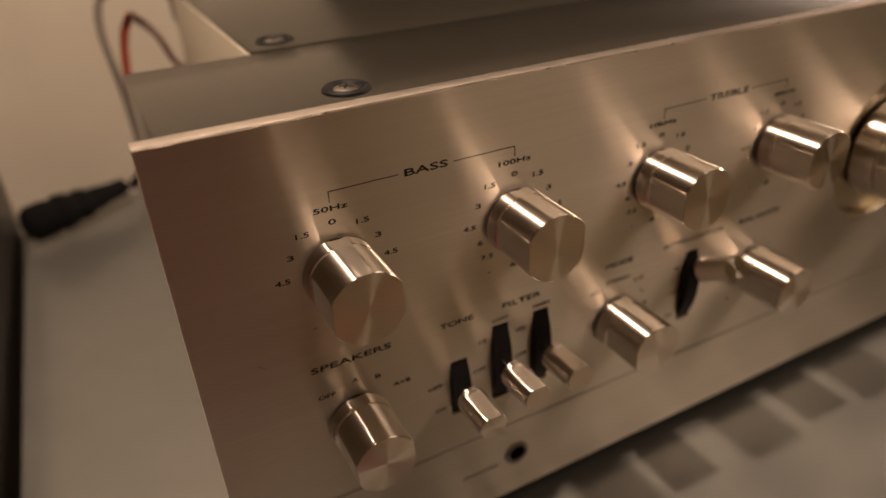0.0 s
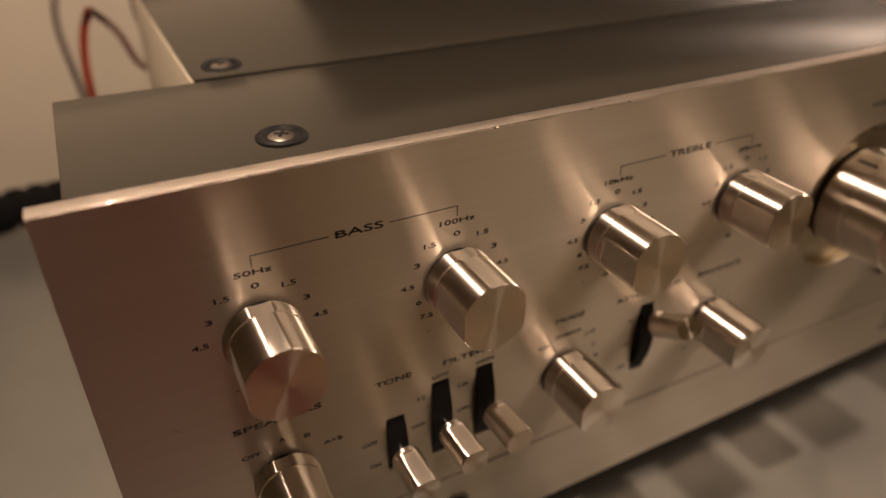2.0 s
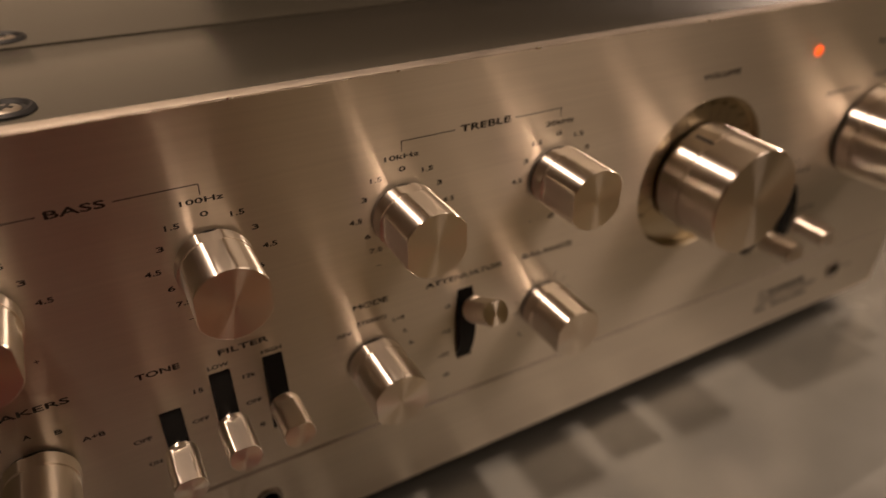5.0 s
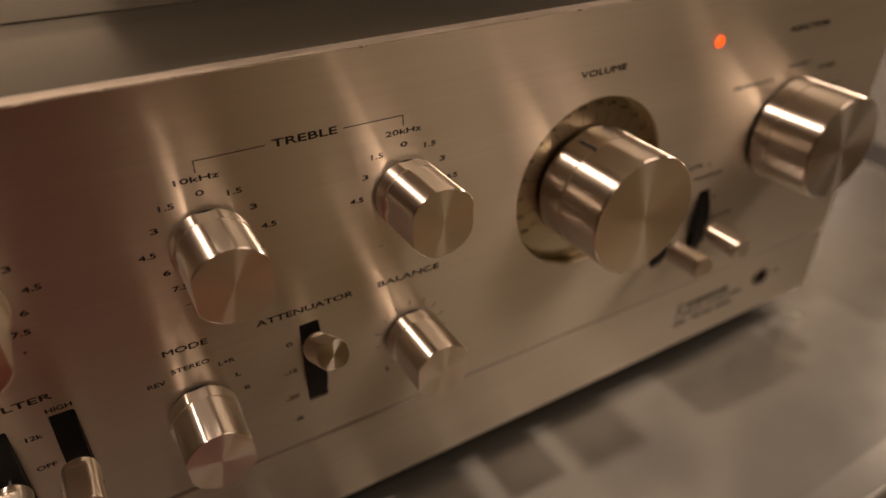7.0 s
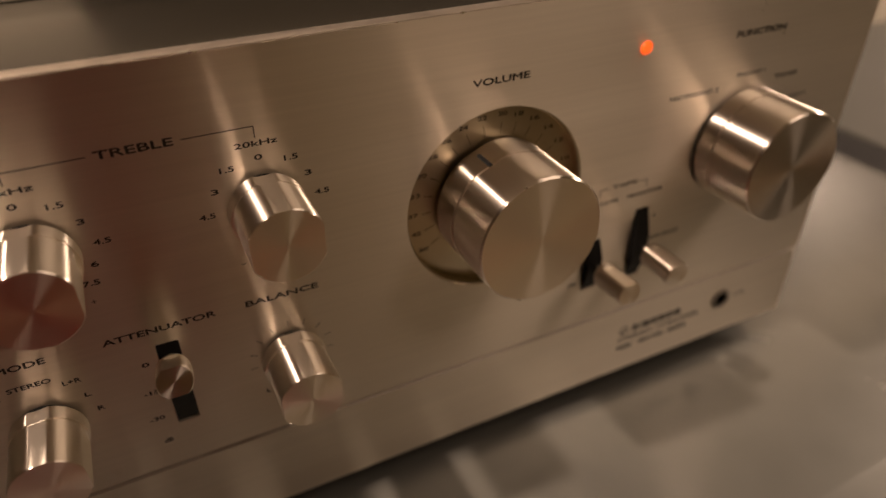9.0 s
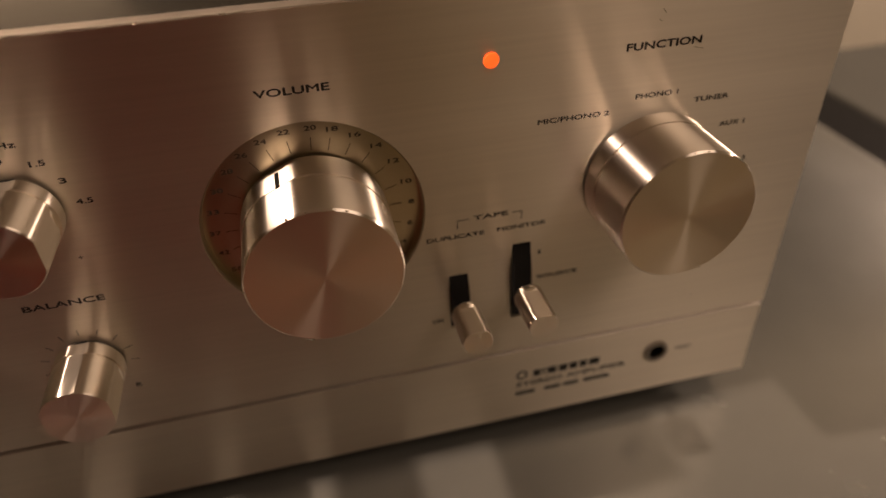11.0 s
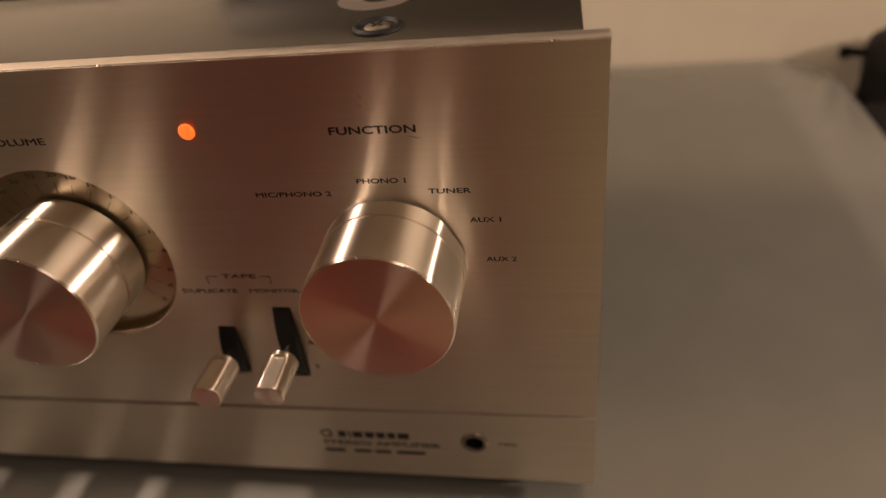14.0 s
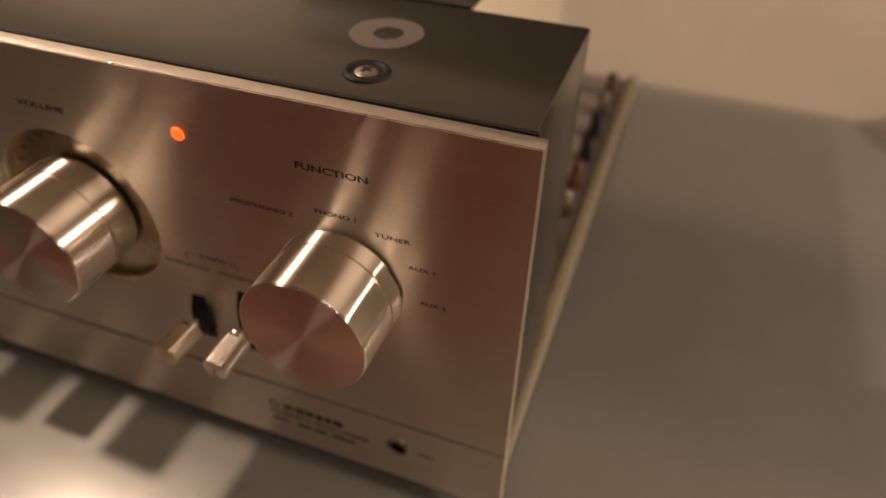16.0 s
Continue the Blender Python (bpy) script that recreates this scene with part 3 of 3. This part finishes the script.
for t, cx, cz, w in (("OFF", .0317, .0701, .0050), ("A", .0403, .0722, .0017), ("B", .0472, .0708, .0017), ("A+B", .0543, .0655, .0056), ("OFF", .0651, .0581, .0048), ("ON", .0665, .0484, .0034),
                     ("LOW", .0885, .0755, .0056), ("HIGH", .1036, .0755, .0058), ("15", .0821, .0692, .0025), ("OFF", .0809, .0585, .0046), ("12k", .0963, .0689, .0036), ("OFF", .0963, .0586, .0046), ("8", .0975, .0485, .0016),
                     ("REV", .1258, .0719, .0044), ("STEREO", .1349, .0743, .0098), ("L+R", .1440, .0719, .0042), ("L", .1463, .0663, .0014), ("R", .1481, .0605, .0016),
                     ("0", .1615, .0701, .0018), ("-15", .1607, .0600, .0038), ("-30", .1600, .0502, .0040), ("dB", .1611, .0408, .0024), ("L", .1914, .0472, .0013), ("R", .2097, .0471, .0015),
                     ("MIC/PHONO 2", .3409, .1133, .0205), ("PHONO 1", .3649, .1168, .0126), ("TUNER", .3820, .1135, .0107), ("AUX 1", .3904, .1047, .0079), ("AUX 2", .3938, .0921, .0080),
                     ("TAPE", .3176, .0861, .0103), ("DUPLICATE", .3070, .0806, .0172), ("MONITOR", .3271, .0807, .0150), ("1", .3331, .0699, .0006), ("SOURCE", .3394, .0602, .0133), ("2", .3335, .0499, .0016), ("ON", .3004, .0495, .0034)):
    word(t, cx, cz, w, .0014, front)
for p in ((.3076, .0860, .3112, .0860), (.3240, .0860, .3270, .0860), (.3076, .0861, .3076, .0832), (.3270, .0861, .3270, .0832)):
    stroke(*p, .00024, front)
stroke(.0875, .0482, .0889, .0482, .0002, front)
for a in (90, 66, 42, 114, 138, 162, 186, 18, -6):
    c, s = math.cos(radians(a)), math.sin(radians(a))
    stroke(.2 + .0104 * c, .0584 + .0104 * s, .2 + .0126 * c, .0584 + .0126 * s, .0002, front, "scale_tick")
word("MIC", .3917, .0146, .0060, .0013, lower, y=0.00014)
word("PHONES", .0808, .0127, .0136, .0013, lower, y=0.00014)
word("STEREO AMPLIFIER", .3481, .0123, .0415, .0021, lower, y=0.00014, bold=0.0)
for x0, x1, z, h in ((.3335, .3362, .0167, .0031), (.3370, .3378, .0167, .0031), (.3386, .3422, .0167, .0031), (.3430, .3462, .0167, .0031), (.3470, .3500, .0167, .0031), (.3508, .3536, .0167, .0031), (.3544, .3584, .0167, .0031),
                     (.3271, .3345, .0080, .0017), (.3380, .3440, .0080, .0017), (.3452, .3510, .0080, .0017), (.3530, .3630, .0080, .0017)):
    stroke(x0, z, x1, z, h, lower, "printed_bar", y=0.00014)
emblem = bmesh.new()
for k in range(24):
    a0, a1 = 2 * math.pi * k / 24, 2 * math.pi * (k + 1) / 24
    emblem.faces.new([emblem.verts.new((.3293 + r * math.cos(a), .00014, .0169 + r * math.sin(a))) for r, a in ((.0013, a0), (.0021, a0), (.0021, a1), (.0013, a1))])
part("emblem", emblem, INK, lower, smooth=False)

# sockets and binding posts on the tray beside the chassis
for k in range(7):
    y = 0.150 + 0.030 * k
    part("binding_post", lathe([(0, 0.0), (0.0042, 0.0), (0.0042, 0.008), (0.0030, 0.0084), (0.0030, 0.0125), (0.0037, 0.0127), (0.0037, 0.0158), (0.0028, 0.0168), (0, 0.0168)], 24),
         (BLACK, SCREW, BROWN_WIRE, BLACK)[k % 4], amplifier, ("black screw terminal", "dull metal socket", "brown screw terminal", "black screw terminal")[k % 4], at=pose(0.4030, y, 0.0010, 90, 0, 0))

# ---- loose cables on the shelf ----
lead = root("signal_lead", pose(0, 0, 0), "black moulded plug with a dark lead lying on the grey shelf", "cable")
part("plug", lathe([(0, 0.0), (0.006, 0.0005), (0.0085, 0.004), (0.0088, 0.016), (0.0078, 0.018), (0.0078, 0.021), (0.0090, 0.023), (0.0086, 0.030), (0.0070, 0.032), (0.0070, 0.035), (0.0078, 0.037), (0.0072, 0.043), (0.0056, 0.045), (0.0056, 0.048), (0.0060, 0.050), (0.0050, 0.056), (0.0042, 0.072), (0, 0.072)], 32), RUBBER, lead, at=pose(-0.066, 0.330, TABLE_Z + 0.0160, 0, 0, -62) @ Matrix.Diagonal((1.45, 1.0, 1.4, 1)))
cable("cord", [(0.002, 0.374, TABLE_Z + 0.010), (0.010, 0.376, TABLE_Z + 0.016), (0.03, 0.37, TABLE_Z + 0.025), (0.055, 0.36, TABLE_Z + 0.012)], 0.0036, RUBBER, lead)
wire = root("speaker_wire", pose(0, 0, 0), "thin red and brown speaker wire looping beside the chassis", "cable")
cable("red_strand", [(0.018, 0.30, TABLE_Z + 0.003), (0.016, 0.295, 0.07), (0.020, 0.30, 0.115), (0.026, 0.30, 0.128)], 0.0024, RED_WIRE, wire)
cable("brown_strand", [(0.026, 0.30, 0.128), (0.036, 0.29, 0.118), (0.047, 0.28, 0.098), (0.052, 0.275, 0.100), (0.058, 0.27, 0.118)], 0.0020, BROWN_WIRE, wire)
aerial = root("grey_lead", pose(0, 0, 0), "grey lead bent over the chassis corner", "cable")
cable("cord", [(0.052, 0.264, 0.143), (0.035, 0.275, 0.143), (0.014, 0.285, 0.141), (0.010, 0.286, 0.134), (0.012, 0.286, 0.08), (0.014, 0.288, TABLE_Z + 0.003)], 0.0022, GREY_WIRE, aerial)
part("clip", boxed(0.045, 0.060, 0.2578, 0.2690, 0.126, 0.1475, bevel=0.002), GREY_WIRE, aerial)
